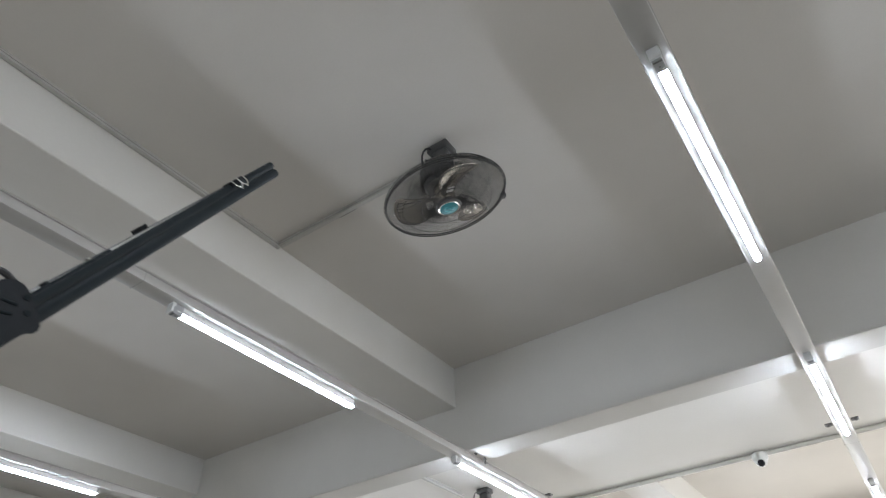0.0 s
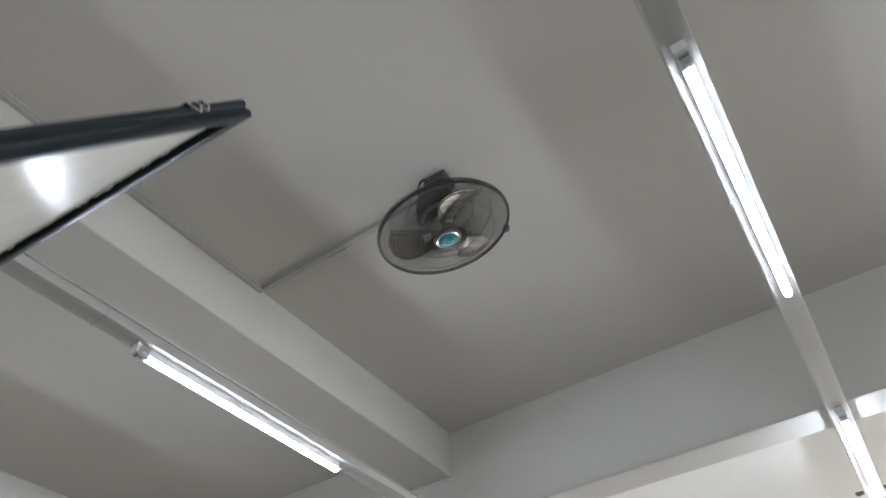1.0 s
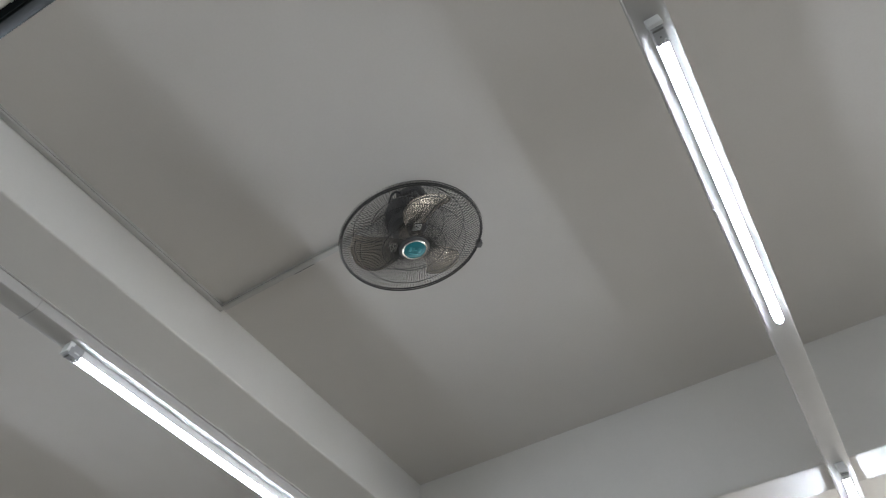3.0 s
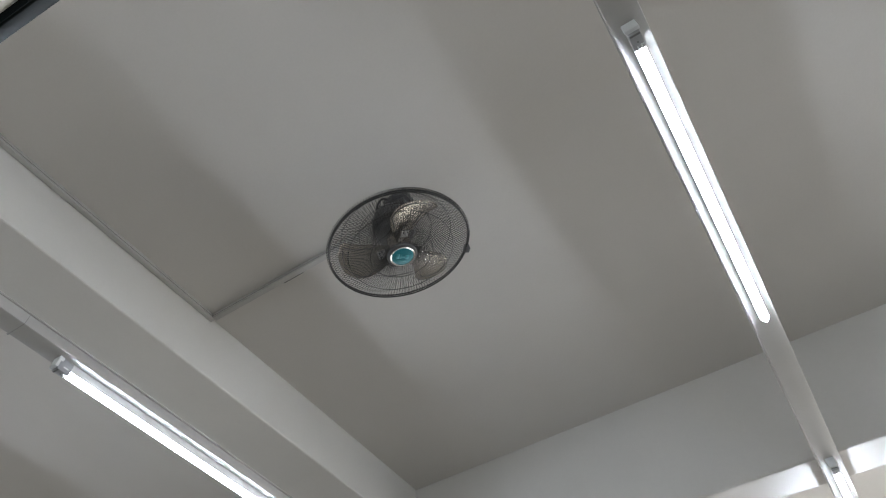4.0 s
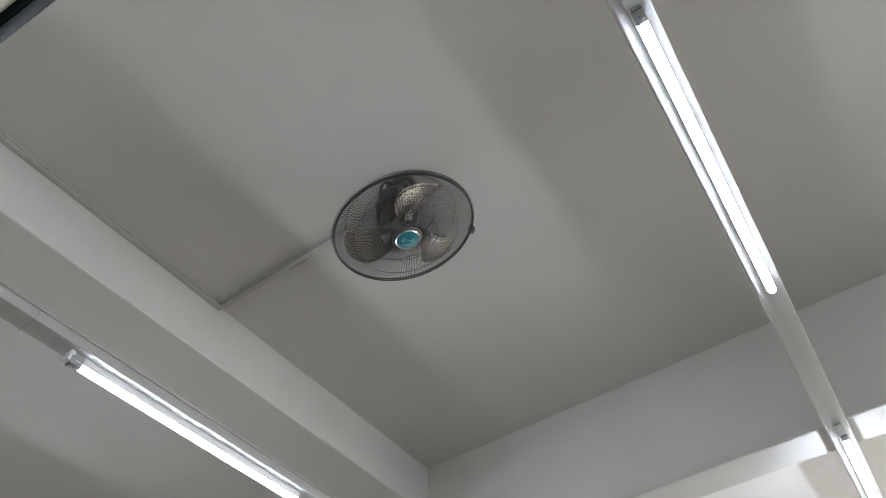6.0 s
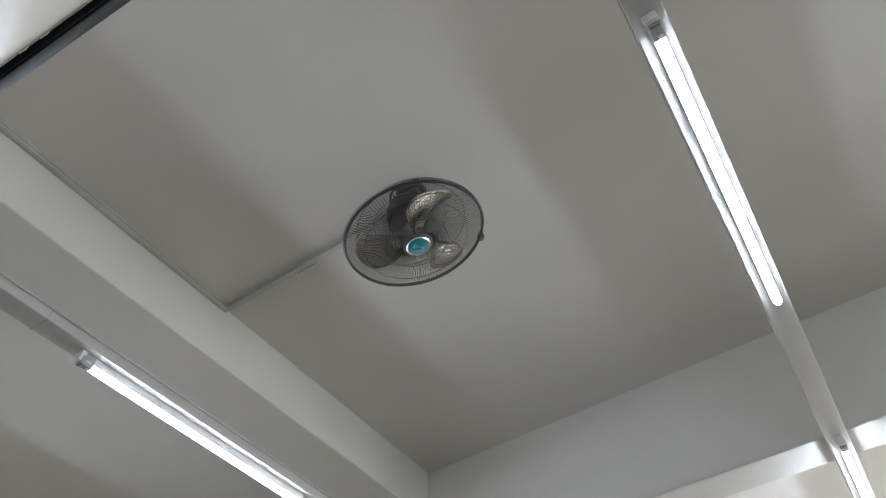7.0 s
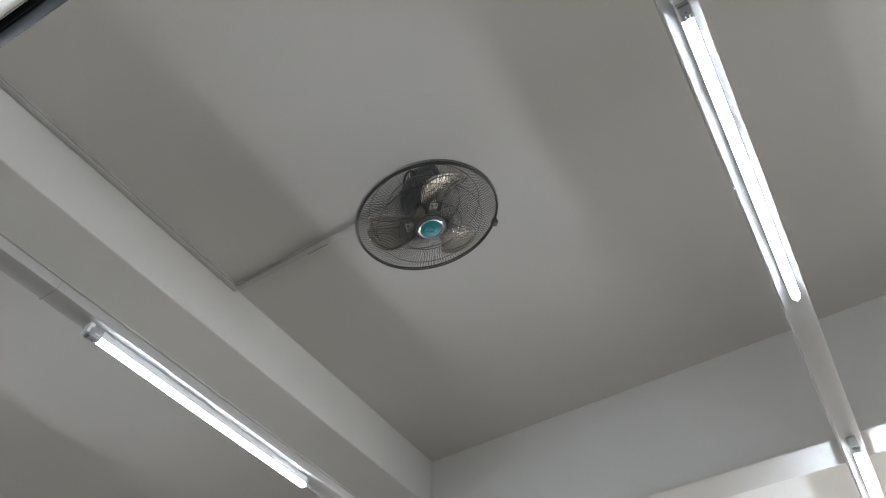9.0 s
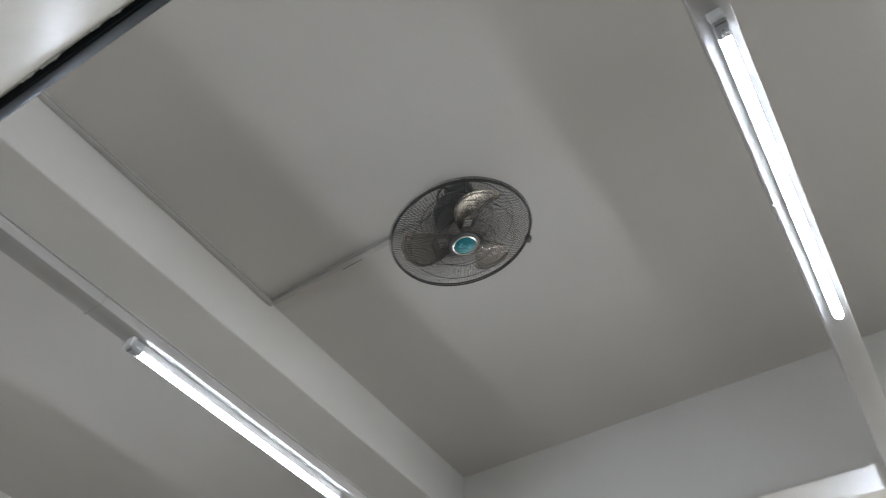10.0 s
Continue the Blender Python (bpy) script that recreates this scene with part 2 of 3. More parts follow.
def tube_lamp():
    t = thing("tube_light", "lit white fluorescent tube lamp under a steel tray", "tube light", group="tube lamps")
    part("batten", box(bmesh.new(), -0.0154, 0.0154, 0.02, LEN - 0.02, -0.0035, 0.0307, 0.002), M_FITTING, t, "opaque pale housing")
    # round diffuser below the housing, its far end domed
    bm = bmesh.new()
    arc = [radians(180 + 180 * k / 16) for k in range(17)]
    rings = []
    for y, f in ((0.031, 1.0), (LEN - 0.036, 1.0), (LEN - 0.026, 0.93), (LEN - 0.020, 0.74), (LEN - 0.017, 0.45)):
        rings.append([bm.verts.new((0.0150 * f * math.cos(a), y, -0.0038 + 0.0185 * f * math.sin(a))) for a in arc])
    for p, q in zip(rings, rings[1:]):
        for k in range(16):
            bm.faces.new((p[k], q[k], q[k + 1], p[k + 1]))
        bm.faces.new((p[0], p[16], q[16], q[0]))
    bm.faces.new(rings[0])
    bm.faces.new(rings[-1][::-1])
    part("glass_tube", bm, M_TUBE, t, "glowing round diffuser")
    # holder at the near end: white hooded plate, clear grey block with the contacts in it
    bm = bmesh.new()
    box(bm, -0.0165, 0.0165, -0.019, 0.033, -0.0215, 0.0308, 0.004)
    hold = part("lamp_holder", bm, M_CLEAR, t, "grey plastic lamp holder")
    bm = bmesh.new()
    box(bm, -0.0195, 0.0195, -0.031, -0.0195, -0.016, 0.0306, 0.002)
    box(bm, -0.0195, 0.0195, -0.031, -0.011, 0.014, 0.0304, 0.002)
    part("end_plate", bm, M_FITTING, t, "white end plate")
    part("slot", box(bmesh.new(), -0.0145, 0.0145, -0.0150, -0.0095, -0.0226, -0.0205, 0.0004), M_DARK, hold, "dark slot")
    part("core", box(bmesh.new(), -0.0172, 0.0172, 0.000, 0.022, -0.006, 0.001, 0.002), M_FITTING, hold, "white contact core")
    for x in (-0.0058, 0.0058):
        part("contact_pin", rod(bmesh.new(), (x, 0.0165, -0.0228), (x, 0.0325, -0.0215), 0.0016, 8), M_STEEL, hold, "small contact pin")
    part("screw", rod(bmesh.new(), (0, 0.0085, -0.0230), (0, 0.0085, -0.0205), 0.0026, 10), M_DARK, hold, "small dark screw")
    part("latch", box(bmesh.new(), 0.0035, 0.0125, 0.0180, 0.0205, -0.0230, -0.0205, 0.0004), M_FITTING, hold)
    # slim clip at the far end
    bm = bmesh.new()
    box(bm, -0.0115, 0.0115, LEN - 0.0205, LEN - 0.004, -0.003, 0.0308, 0.003)
    clip = part("end_clip", bm, M_CLEAR, t, "slim pale end clip")
    part("clip_tip", rod(bmesh.new(), (0, LEN - 0.008, -0.004), (0, LEN + 0.014, 0.010), 0.0055, 10, 0.003), M_FITTING, clip)
    return t


lamp = tube_lamp()
lamp.matrix_world = pose(0, -1.236, TUBE_Z)
# lamps at x = 2.265 are unseen, added to brighten the room
for x, y in ((0, 1.075), (0, 3.50), (0, -3.55), (-2.265, -1.245), (-2.265, 1.05), (-2.265, 3.38), (-2.265, -3.56), (-4.60, -1.33), (-4.60, 1.05), (-4.60, -3.6), (2.265, -1.24), (2.265, 1.07), (2.265, -3.55), (2.265, 3.4), (-4.60, 3.4)):
    copy_thing(lamp, pose(x, y, TUBE_Z))


# ---- cable casings on ceiling and beam ----
def casing(pts, w=0.030, h=0.028, mat=None, label="white plastic cable casing fixed under the ceiling"):
    t = thing("cable_casing", label, "cable casing", pose(*pts[0]), "cable casings")
    o = Vector(pts[0])
    for p, q in zip(pts, pts[1:]):
        p, q = Vector(p) - o, Vector(q) - o
        a, b = Vector(map(min, p, q)), Vector(map(max, p, q))
        along_x = abs(q.x - p.x) > abs(q.y - p.y)
        ex, ey = (0, w / 2) if along_x else (w / 2, 0)
        part("casing_base", box(bmesh.new(), a.x - ex, b.x + ex, a.y - ey, b.y + ey, -h * 0.50, 0, 0.001), mat or M_PVC, t)
        part("casing_seam", box(bmesh.new(), a.x - ex * 0.97, b.x + ex * 0.97, a.y - ey * 0.97, b.y + ey * 0.97, -h * 0.60, -h * 0.495), M_SEAM, t, "dark seam under the cover", smooth=False)
        part("casing_cover", box(bmesh.new(), a.x - ex * 0.92, b.x + ex * 0.92, a.y - ey * 0.92, b.y + ey * 0.92, -h, -h * 0.595, 0.002), mat or M_PVC, t)
    return t


casing([(BX + 0.016, Y0 + 0.01, CEIL), (BX + 0.016, -0.716, CEIL)])
branch = casing([(BX + 0.032, -0.722, CEIL), (-1.145, -0.722, CEIL)])
# short dark strip along the cover's far lower edge
part("edge_strip", box(bmesh.new(), 0.44, 0.56, 0.0115, 0.0152, -0.0284, -0.0225), M_DARK, branch, "short dark strip along the edge of the cover", smooth=False)
casing([(-3.07, CY + 0.25, LOW), (-3.07, 2.40, LOW)], w=0.03)


# ---- orbit fan ----
def fan(m):
    """Local origin: the mount on the ceiling."""
    t = thing("ceiling_fan", "dark wire-caged orbit fan with metal blades and teal badge", "fan", m, "ceiling fans")
    n = Vector((0.12, 0.215, -0.969)).normalized()
    head = Matrix.Translation((0.001, -0.058, -0.372)) @ n.to_track_quat("Z", "Y").to_matrix().to_4x4()
    R = 0.28
    # mount
    bm = bmesh.new()
    box(bm, -0.075, 0.040, -0.100, 0.0, -0.045, 0.0, 0.008)
    box(bm, -0.055, 0.028, -0.088, -0.010, -0.11, -0.043, 0.01)
    part("mount", bm, M_MOTOR, t, "black ceiling mount")
    bm = bmesh.new()
    lathe(bm, [(0.001, -0.09), (0.046, -0.09), (0.05, -0.10), (0.05, -0.15), (0.042, -0.165), (0.001, -0.168)], 28, Matrix.Translation((-0.012, -0.046, 0)))
    part("orbit_gear", bm, M_MOTOR, t)
    back = head @ Vector((0, 0, -0.19))
    part("arm", sweep(bmesh.new(), [(-0.012, -0.046, -0.14), (-0.010, -0.048, -0.16), back], 0.024, 12), M_MOTOR, t)
    # motor
    bm = bmesh.new()
    lathe(bm, [(0.001, -0.225), (0.05, -0.223), (0.070, -0.205), (0.082, -0.175), (0.082, -0.095), (0.072, -0.082), (0.001, -0.080)], 36, head)
    motor = part("motor", bm, M_MOTOR, t, "dark finned motor housing")
    for k in range(14):
        a = 2 * math.pi * k / 14
        bm = bmesh.new()
        box(bm, 0.0805, 0.0885, -0.003, 0.003, -0.175, -0.105, 0.001)
        bm.transform(head @ Matrix.Rotation(a, 4, "Z"))
        part("cooling_rib", bm, M_MOTOR, motor, smooth=False)
    # vent slots round the motor's back
    for k in range(10):
        bm = bmesh.new()
        box(bm, 0.030, 0.062, -0.0035, 0.0035, -0.2262, -0.2215, 0.001)
        bm.transform(head @ Matrix.Rotation(2 * math.pi * k / 10, 4, "Z"))
        part("vent_slot", bm, M_CABLE, motor, smooth=False)
    # cage
    front = [(0.058, 0.036), (0.10, 0.035), (0.16, 0.030), (0.21, 0.022), (0.25, 0.010), (0.274, 0.001), (R + 0.004, -0.009)]
    rear = [(0.075, -0.108), (0.13, -0.104), (0.20, -0.086), (0.25, -0.060), (0.277, -0.036), (0.289, -0.018), (0.286, -0.006)]
    for name, prof, count, swirl in (("front_grille", front, 132, 0.0), ("rear_grille", rear, 144, 0.42)):
        bm = bmesh.new()
        for k in range(count):
            a0 = 2 * math.pi * k / count
            pts = []
            for r, h in prof:
                a = a0 + swirl * (1 - r / R)
                pts.append(head @ Vector((r * math.cos(a), r * math.sin(a), h)))
            sweep(bm, pts, 0.00115, 4)
        g = part(name, bm, M_WIRE, t, "dark radial wire guard")
        for r, h, w in ([(0.125, 0.033, 0.0015), (0.21, 0.021, 0.0015)] if name == "front_grille" else [(0.15, -0.100, 0.0016), (0.225, -0.074, 0.0016)]):
            bm = bmesh.new()
            sweep(bm, [head @ Vector((r * math.cos(2 * math.pi * j / 64), r * math.sin(2 * math.pi * j / 64), h)) for j in range(64)], w, 6, True)
            part("stay_ring", bm, M_WIRE, g)
    bm = bmesh.new()
    for h in (-0.004, -0.014):
        sweep(bm, [head @ Vector(((R + 0.001) * math.cos(2 * math.pi * j / 96), (R + 0.001) * math.sin(2 * math.pi * j / 96), h)) for j in range(96)], 0.0031, 8, True)
    part("rim", bm, M_WIRE, t, "dark rolled rim of the cage")
    # badge
    face = head @ Matrix.Translation((0, 0, -0.017)) @ Matrix.Diagonal((0.86, 0.86, 1, 1))
    bm = bmesh.new()
    lathe(bm, [(0.001, 0.046), (0.070, 0.046), (0.073, 0.050), (0.068, 0.057), (0.060, 0.059), (0.001, 0.059)], 48, face)
    hub = part("hub_plate", bm, M_MOTOR, t, "dark round grille centre")
    part("badge_ring", lathe(bmesh.new(), [(0.0515, 0.058), (0.059, 0.058), (0.059, 0.063), (0.056, 0.0655), (0.0515, 0.064), (0.0515, 0.058)], 48, face), M_STEEL, hub, "silver ring")
    part("badge", lathe(bmesh.new(), [(0.001, 0.0585), (0.0505, 0.0585), (0.0505, 0.062), (0.040, 0.0645), (0.001, 0.0655)], 48, face), M_TEAL, hub, "teal round badge")
    bm = bmesh.new()
    for x0, x1, y0, y1 in ((-0.030, -0.016, -0.012, 0.014), (-0.011, -0.006, -0.013, 0.013), (-0.005, 0.010, -0.004, 0.004), (0.013, 0.029, -0.010, 0.013), (-0.02, 0.022, -0.026, -0.021)):
        box(bm, x0, x1, y0, y1, 0.0645, 0.0668, 0.001)
    bm.transform(face @ Matrix.Rotation(FAN_TEXT, 4, "Z"))
    part("badge_mark", bm, M_BADGE, hub, "raised mark of plain bars")
    # blades: a straight leading edge with a blunt horn, a round trailing lobe, set at a pitch
    hubcone = lathe(bmesh.new(), [(0.001, -0.075), (0.045, -0.075), (0.048, -0.01), (0.044, 0.012), (0.001, 0.020)], 32, head)
    part("blade_hub", hubcone, M_BLADE, t, "metal blade hub")

    def outer(u):
        if u < 0.35:
            return 0.228 + 0.016 * math.sin(u / 0.35 * math.pi / 2) - 0.012 * max(0.0, 1 - u / 0.05) ** 2
        return 0.10 + 0.144 * max(0.0, 1 - ((u - 0.35) / 0.65) ** 2.6) ** 0.6

    def blade_point(u, v):
        r = 0.040 + v * (outer(u) - 0.040)
        horn = max(0.0, (r - 0.15) / 0.085)
        a = radians(18.5 + 54.5 * u - 9 * horn * horn * (1 - u))
        h = (-0.031 + 0.046 * u) * (0.45 + 0.55 * min(1.0, r / 0.12)) + 0.007 * math.sin(math.pi * u) * v
        return Vector((r * math.cos(a), r * math.sin(a), h))

    NR, NA = 20, 16
    us = [math.sin(math.pi / 2 * j / NA) for j in range(NA + 1)]
    grid = [[blade_point(u, i / NR) for u in us] for i in range(NR + 1)]
    for k in range(3):
        turn = head @ Matrix.Rotation(FAN_PHASE + 2 * math.pi * k / 3, 4, "Z")
        bm = bmesh.new()
        top = [[bm.verts.new(p) for p in row] for row in grid]
        low = [[bm.verts.new(p - Vector((0, 0, 0.0016))) for p in row] for row in grid]
        for i in range(NR):
            for j in range(NA):
                bm.faces.new((top[i][j], top[i + 1][j], top[i + 1][j + 1], top[i][j + 1]))
                bm.faces.new((low[i][j], low[i][j + 1], low[i + 1][j + 1], low[i + 1][j]))
        edge = [(i, 0) for i in range(NR)] + [(NR, j) for j in range(NA)] + [(i, NA) for i in range(NR, 0, -1)] + [(0, j) for j in range(NA, 0, -1)]
        for (a, b), (c, d) in zip(edge, edge[1:] + edge[:1]):
            bm.faces.new((top[a][b], low[a][b], low[c][d], top[c][d]))
        bm.transform(turn)
        blade = part("blade", bm, M_BLADE, t, "brushed metal fan blade")
        # rolled edge bead
        line = [grid[i][0] for i in range(4, NR)] + [grid[NR][j] for j in range(NA + 1)] + [grid[i][NA] for i in range(NR - 1, 3, -1)]
        bm = sweep(bmesh.new(), line, 0.0016, 6)
        bm.transform(turn)
        part("blade_bead", bm, M_BLADE, blade, "bright rolled edge")
        # dark raised line inside the edge, for the shade in the pressed crease
        e = Vector((0, 0, 0.0006))
        line = [blade_point(0.11, v / 20) + e for v in range(7, 19)] + [blade_point(0.11 + 0.76 * q / 14, 0.925) + e for q in range(15)] + [blade_point(0.87, v / 20) + e for v in range(18, 6, -1)]
        bm = sweep(bmesh.new(), line, 0.0019, 5)
        bm.transform(turn)
        part("crease_shade", bm, M_MOTOR, blade, "dark line for the shade in a pressed crease")
        # root bracket with two rivets
        bm = bmesh.new()
        box(bm, 0.060, 0.094, -0.017, 0.017, 0.0, 0.003, 0.001)
        seat = Matrix.Rotation(radians(42), 4, "Z") @ Matrix.Translation((0, 0, -0.003)) @ Matrix.Rotation(radians(15), 4, "X")
        bm.transform(turn @ seat)
        bracket = part("root_bracket", bm, M_BEAD, blade, "pale riveted root bracket")
        for y in (-0.009, 0.009):
            bm = rod(bmesh.new(), (0.084, y, 0.0025), (0.084, y, 0.0052), 0.0034, 10)
            bm.transform(turn @ seat)
            part("rivet", bm, M_MOTOR, bracket)
    # latch on the rim
    bm = bmesh.new()
    box(bm, R - 0.006, R + 0.016, -0.014, 0.014, -0.022, 0.006, 0.004)
    bm.transform(head @ Matrix.Rotation(FAN_LATCH, 4, "Z"))
    part("rim_latch", bm, M_MOTOR, t, "black plastic rim latch")
    # loop of cable at the mount
    pts = [(-0.055, -0.065, -0.03), (-0.045, -0.110, -0.03), (-0.065, -0.125, -0.035), (-0.092, -0.118, -0.055), (-0.108, -0.095, -0.10), (-0.095, -0.065, -0.145), (-0.050, -0.050, -0.17)]
    sm = []
    for a, b in zip(pts, pts[1:]):
        sm += [Vector(a).lerp(Vector(b), f) for f in (0, 0.5)]
    sm.append(Vector(pts[-1]))
    for _ in range(2):
        sm = [sm[0]] + [(sm[i - 1] + 2 * sm[i] + sm[i + 1]) / 4 for i in range(1, len(sm) - 1)] + [sm[-1]]
    part("power_cable", sweep(bmesh.new(), sm, 0.005, 8), M_CABLE, t, "black looped cable")
    return t


FAN_PHASE, FAN_TEXT, FAN_LATCH = radians(151.6), radians(100), radians(105)
ceiling_fan = fan(pose(-1.08, -0.72, CEIL))
copy_thing(ceiling_fan, pose(-2.83, 2.45, LOW))

# ---- conduit and camera on the low slab ----
t = thing("conduit_pipe", "white plastic conduit pipe along the edge of the low slab", "conduit", pose(X0, LOW_Y - 0.019, LOW - 0.0195))
part("pipe", rod(bmesh.new(), (0.01, 0, 0), (X1 - X0 - 0.01, 0, 0), 0.019, 16), M_PIPE, t)
for k in range(12):
    x = 0.6 + k * 0.98
    part("clip", box(bmesh.new(), x - 0.009, x + 0.009, -0.022, 0.022, -0.021, 0.0192, 0.003), M_PIPE, t)

t = thing("dome_camera", "white dome security camera with dark lens under the conduit", "security camera", pose(-0.67, LOW_Y - 0.045, LOW - 0.045))
part("base", lathe(bmesh.new(), [(0.001, 0.03), (0.055, 0.03), (0.06, 0.022), (0.06, -0.02), (0.05, -0.034), (0.001, -0.035)], 32), M_DOME, t)
ball = lathe(bmesh.new(), [(0.047, -0.03), (0.046, -0.045), (0.038, -0.062), (0.022, -0.074), (0.001, -0.078)], 32)
shell = part("dome", ball, M_DOME, t, "white dome shell")
part("lens", lathe(bmesh.new(), [(0.028, -0.004), (0.028, 0.010), (0.021, 0.014), (0.001, 0.016)], 20, look((0, -0.032, -0.055), (0, -0.5, -0.5)) @ pose(0, 0, 0, 180)), M_LENS, shell, "dark camera lens")

for x in (0.0, -2.265):
    t = thing("tray_bracket", "small grey steel bracket holding the lamp tray", "bracket", pose(x, 2.29, TRAY_HI), "tray brackets")
    for k in (-1, 1):
        lug = part("lug", box(bmesh.new(), min(k * 0.056, k * 0.104), max(k * 0.056, k * 0.104), -0.024, 0.024, -0.010, 0, 0.003), M_DARK, t)
        part("bolt_head", rod(bmesh.new(), (k * 0.086, 0, -0.018), (k * 0.086, 0, -0.0095), 0.009, 6), M_DARK, lug)

t = thing("anchor_bolt", "short grey threaded bolt hanging under the cross beam", "bolt", pose(-2.185, 1.300, CSOF), "anchor bolts")
part("shank", rod(bmesh.new(), (0, 0, -0.052), (0, 0, 0), 0.007, 10), M_DARK, t)
part("nut", rod(bmesh.new(), (0, 0, -0.022), (0, 0, -0.010), 0.013, 6), M_DARK, t)
t = thing("anchor_bolt", "cut-off grey bolt stub in the cross beam soffit", "bolt", pose(-2.195, 1.200, CSOF), "anchor bolts")
part("shank", rod(bmesh.new(), (0, 0, -0.014), (0, 0, 0), 0.007, 10), M_DARK, t)
part("washer", rod(bmesh.new(), (0, 0, -0.003), (0, 0, 0), 0.014, 14), M_DARK, t)


# ---- tilting whiteboard on its stand ----
BOARD = Matrix.Translation((-0.632, -2.0695, 2.2036)) @ pose(0, 0, 0, 0, 0, 3.24) @ pose(0, 0, 0, -31.2) @ pose(0, 0.0025, 0)
BW, BH, BT = 1.6, 1.2, 0.0262     # width, height, thickness; local origin: top corner, x along the top, z up the side, +y the lower face
t = thing("whiteboard", "glossy white board in a black aluminium frame, tilted on its stand", "whiteboard", BOARD)
F = 0.025
part("panel", box(bmesh.new(), -BW + 0.01, -0.01, -0.016, -0.0115, -BH + 0.01, -0.01), M_WHITEBOARD, t, "glossy white writing surface")
part("back_panel", box(bmesh.new(), -BW + F + 0.001, -F - 0.001, -BT + 0.0022, -0.0165, -BH + F + 0.001, -F - 0.001), M_BACK, t, "pale backing sheet")


def profile_bar(bm, p, q, inward):
    """Black frame bar with two round ridges outside, a flat face and a wall inside."""
    p, q, inward = Vector(p), Vector(q), Vector(inward)
    d = (q - p).normalized()
    front = Vector((0, 1, 0))
    arch = [(0.0012, 0.0032), (0.0026, 0.0040), (0.0045, 0.0042), (F - 0.0015, 0.0012), (F - 0.0004, 0.0004)]
    sec = arch + [(F, -0.002), (F, -0.012), (F, -0.018), (F - 0.002, -BT + 0.002), (0.004, -BT), (0.002, -BT + 0.0004),
           (0.0003, -BT + 0.0025), (-0.0008, -BT + 0.0060), (-0.0006, -0.0168), (0.0004, -0.0146), (0.0026, -0.0131), (0.0026, -0.0121), (0.0004, -0.0096), (-0.0008, -0.0060), (-0.0008, -0.0015), (0.0001, 0.0018)]
    rows = []
    for e, s in ((p, 1), (q, -1)):
        rows.append([bm.verts.new(e + inward * a + front * b + d * s * a) for a, b in sec])
    n = len(sec)
    for i in range(n):
        bm.faces.new((rows[0][i], rows[0][(i + 1) % n], rows[1][(i + 1) % n], rows[1][i]))
    return bm


corners = [(0, 0, 0), (-BW, 0, 0), (-BW, 0, -BH), (0, 0, -BH)]
for (p, q), i in zip(zip(corners, corners[1:] + corners[:1]), ((0, 0, -1), (1, 0, 0), (0, 0, 1), (-1, 0, 0))):
    part("frame_bar", profile_bar(bmesh.new(), p, q, i), M_FRAME, t)
# black strip for the frame's shaded recess wall, and bright edge line round the panel
def rim_strip(bm, a0, a1, y0, y1):
    box(bm, -BW + a0, -a0, y0, y1, -a1, -a0)
    box(bm, -BW + a0, -a0, y0, y1, -BH + a0, -BH + a1)
    box(bm, -BW + a0, -BW + a1, y0, y1, -BH + a1, -a1)
    box(bm, -a1, -a0, y0, y1, -BH + a1, -a1)
    return bm


part("recess_shade", rim_strip(bmesh.new(), F + 0.0005, F + 0.0025, -0.0114, -0.0022), M_RECESS, t, "matte black strip for the shaded recess wall", smooth=False)
part("edge_trim", rim_strip(bmesh.new(), F + 0.0030, F + 0.0055, -0.0113, -0.0095), M_STEEL, t, "thin bright metal edge line", smooth=False)
rng = random.Random(7)
along = -0.06
while along > -0.75:
    n = rng.uniform(0.015, 0.09)
    w = rng.uniform(0.0014, 0.0048)
    bm = bmesh.new()
    vs = [bm.verts.new((along - n * f, -0.0112 + w * g, -(F + z))) for z in (0.0057, 0.0062) for f, g in ((0, 0.0), (0.05, 0.6), (0.3, 1.0), (0.6, 0.7), (0.9, 0.9), (1, 0))]
    bm.faces.new(vs[:6])
    bm.faces.new(vs[6:])
    for k in range(6):
        bm.faces.new((vs[k], vs[(k + 1) % 6], vs[6 + (k + 1) % 6], vs[6 + k]))
    part("tape_sliver", bm, M_FITTING, t, "torn white tape remnant", smooth=False)
    along -= n + rng.uniform(0.004, 0.05)
# screws on the back of the side bar
for z, mt in ((-0.455, M_STEEL), (-0.525, M_BLACK)):
    part("screw", rod(bmesh.new(), (-0.010, -BT + 0.001, z), (-0.010, -BT - 0.0065, z), 0.005, 12), mt, t, "screw head")

part("back_strip", box(bmesh.new(), -0.024, -0.001, -BT - 0.0032, -BT + 0.0005, -0.60, -0.425, 0.0008), M_FRAME, t, "thin black strip on the back")

clip = thing("binder_clip", "silver-handled black binder clip on the board frame", "binder clip", BOARD @ pose(0.0, -BT, -0.124))
part("clip_body", box(bmesh.new(), -0.016, 0.003, -0.003, 0.009, -0.018, 0.018, 0.001), M_BLACK, clip)
for z in (-0.0085, 0.0085):
    pts = [(0.004, -0.002, z - 0.0078), (0.007, 0.004, z - 0.0082), (0.009, 0.009, z - 0.007), (0.010, 0.013, z - 0.0035), (0.010, 0.0145, z), (0.010, 0.013, z + 0.0035), (0.009, 0.009, z + 0.007), (0.007, 0.004, z + 0.0082), (0.004, -0.002, z + 0.0078)]
    part("clip_handle", sweep(bmesh.new(), pts, 0.0013, 8), M_STEEL, clip, "bright wire handle")

hook = thing("hook_plate", "small black plate on the back of the board frame", "hook", BOARD @ pose(-0.345, -BT, -0.014))
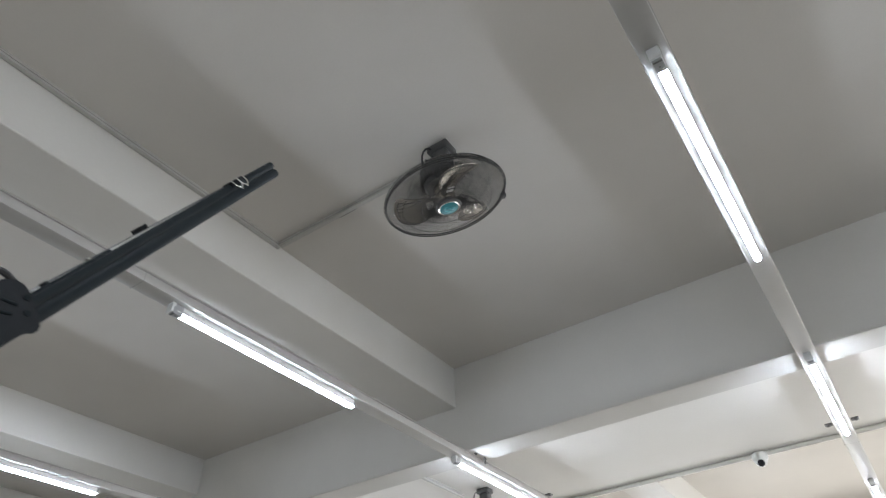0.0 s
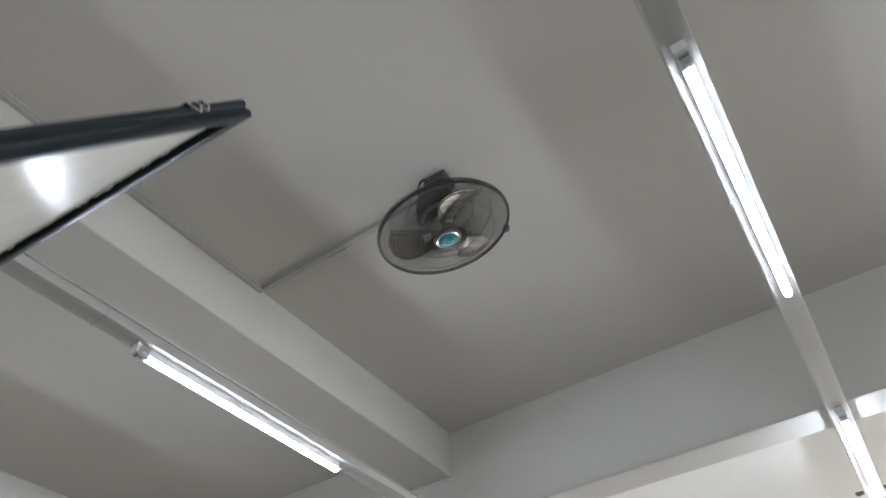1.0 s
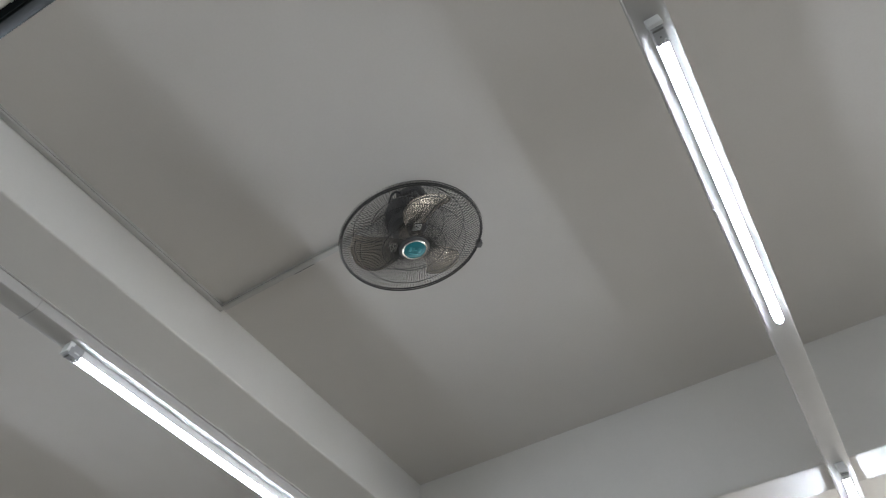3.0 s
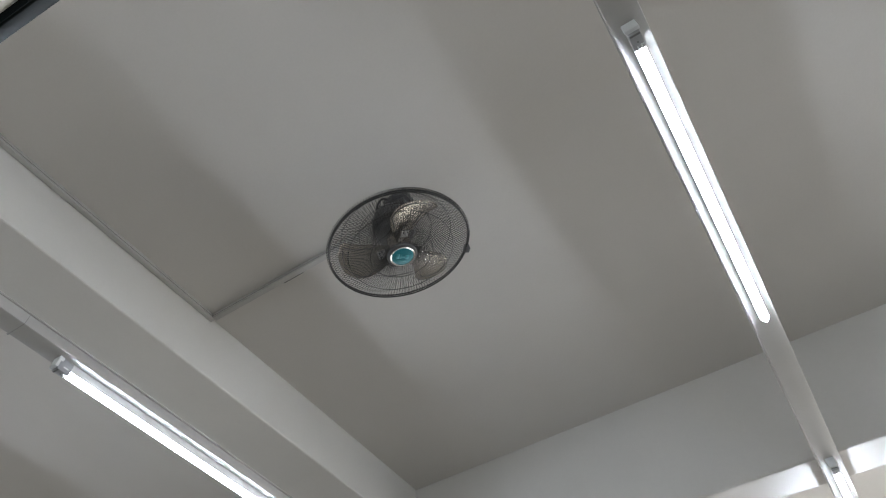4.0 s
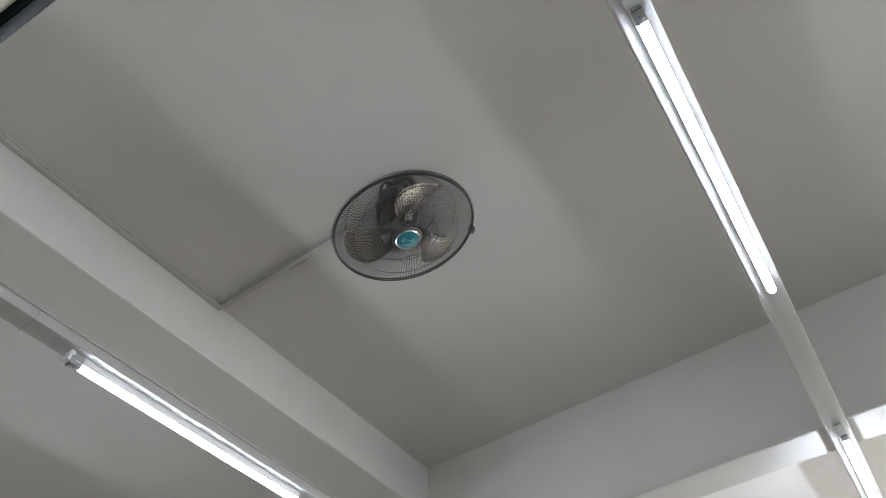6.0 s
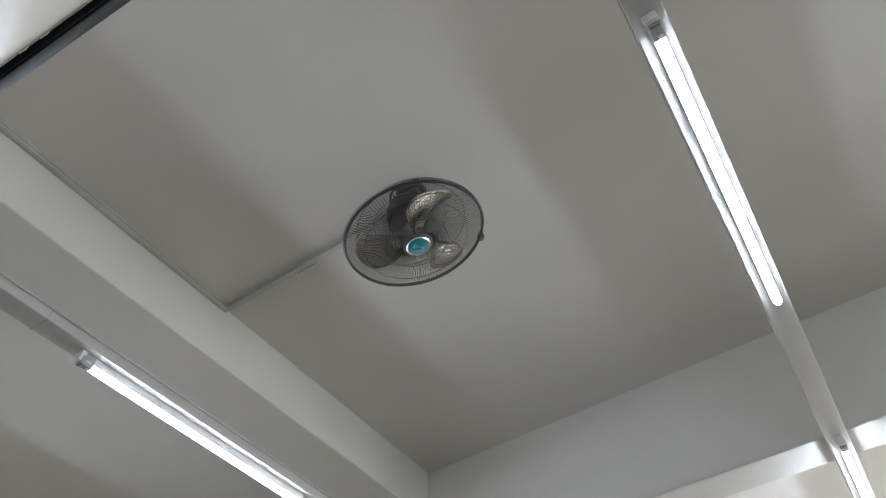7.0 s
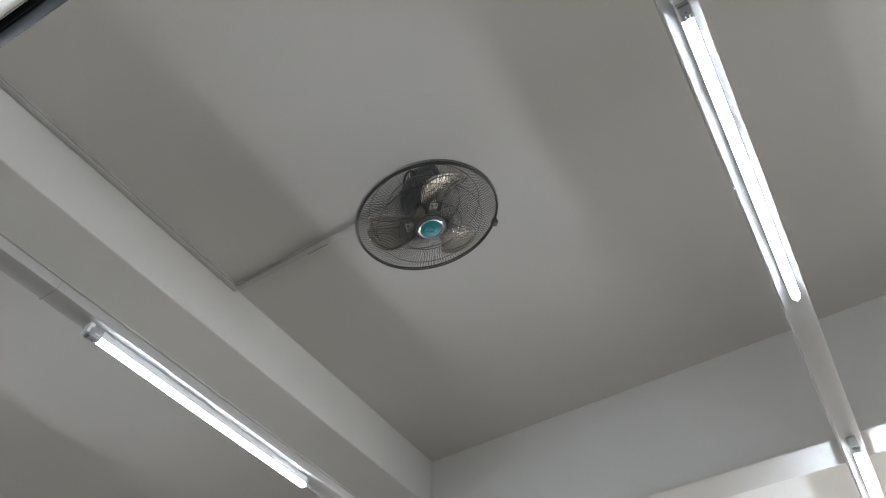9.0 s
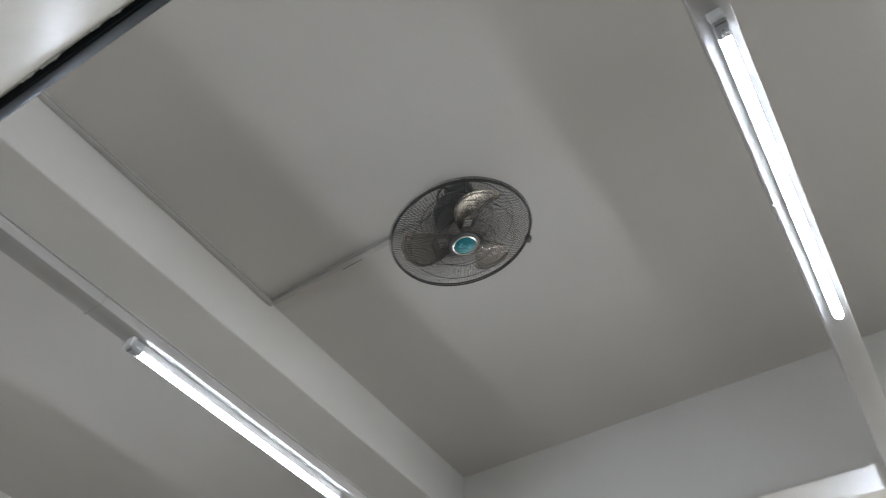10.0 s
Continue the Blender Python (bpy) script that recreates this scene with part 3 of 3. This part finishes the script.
part("plate", box(bmesh.new(), -0.014, 0.014, -0.009, 0.0005, -0.009, 0.010, 0.001), M_BLACK, hook)

# ---- stand: clamp on the board's side, cross beam, column and feet ----
PIV = 0.65
stand = thing("board_stand", "black steel mobile stand holding the tilted board", "stand", Matrix.Translation((0, 0, 0)))
bm = bmesh.new()
outline = [(-0.056, -0.720), (-0.0565, -0.573), (-0.0490, -0.561), (-0.0413, -0.556), (-0.0324, -0.5555), (-0.0223, -0.559), (-0.0068, -0.563), (0.0060, -0.570), (0.0092, -0.576), (0.0088, -0.581), (0.0050, -0.586), (0.0015, -0.615), (-0.006, -0.720)]
lo = [bm.verts.new((0.001, y, z)) for y, z in outline]
hi = [bm.verts.new((0.005, y, z)) for y, z in outline]
bm.faces.new(lo)
bm.faces.new(hi[::-1])
for i in range(len(outline)):
    k = (i + 1) % len(outline)
    bm.faces.new((lo[i], lo[k], hi[k], hi[i]))
bm.transform(BOARD)
clamp = part("clamp_plate", bm, M_BLACK, stand, "black steel clamp plate with bolts", smooth=False)
for y, z in ((-0.0268, -0.5631), (-0.0124, -0.5741)):
    bm = rod(bmesh.new(), (0.0048, y, z), (0.0062, y, z), 0.0036, 12)
    bm.transform(BOARD)
    part("bolt", bm, M_RECESS, clamp, "dark recessed bolt")
for p, q in (((-0.0385, -0.5866), (-0.0258, -0.5772)), ((-0.0285, -0.5970), (-0.0205, -0.5884))):
    bm = sweep(bmesh.new(), [(0.0046, *p), (0.0046, (p[0] + q[0]) / 2 + 0.0006, (p[1] + q[1]) / 2), (0.0046, *q)], 0.0022, 8)
    bm.transform(BOARD)
    part("slot_rib", bm, M_RECESS, clamp, "dark slot")
bm = box(bmesh.new(), -BW * 0.5 - 0.03, 0.0008, 0.001, 0.022, -PIV - 0.05, -PIV + 0.005, 0.004)
bm.transform(BOARD)
part("pivot_beam", bm, M_BLACK, stand, "black steel cross beam")
arc = [(-0.004, -0.034, -0.559), (-0.002, -0.0467, -0.5592), (0.001, -0.0578, -0.5626), (0.003, -0.0641, -0.5665), (0.003, -0.0733, -0.5738), (0.003, -0.082, -0.600), (0.003, -0.078, -0.65), (0.003, -0.05, -0.70)]
bm = sweep(bmesh.new(), arc, 0.0042, 8)
bm.transform(BOARD)
part("hose", bm, M_CABLE, stand, "black bent hose")
foot = BOARD @ Vector((-BW * 0.5, 0.03, -PIV))
part("column", box(bmesh.new(), foot.x - 0.03, foot.x + 0.03, foot.y - 0.02, foot.y + 0.04, 0.08, foot.z + 0.02, 0.005), M_BLACK, stand, "black square steel column")
for dx in (-0.45, 0.45):
    part("foot", box(bmesh.new(), foot.x + dx - 0.02, foot.x + dx + 0.02, foot.y - 0.3, foot.y + 0.3, 0.05, 0.0895, 0.004), M_BLACK, stand)
    for dy in (-0.27, 0.27):
        part("castor", rod(bmesh.new(), (foot.x + dx - 0.014, foot.y + dy, 0.025), (foot.x + dx + 0.014, foot.y + dy, 0.025), 0.025, 20), M_BLACK, stand, "rubber castor")
part("base_bar", box(bmesh.new(), foot.x - 0.45, foot.x + 0.45, foot.y - 0.02, foot.y + 0.02, 0.052, 0.0885, 0.003), M_BLACK, stand)
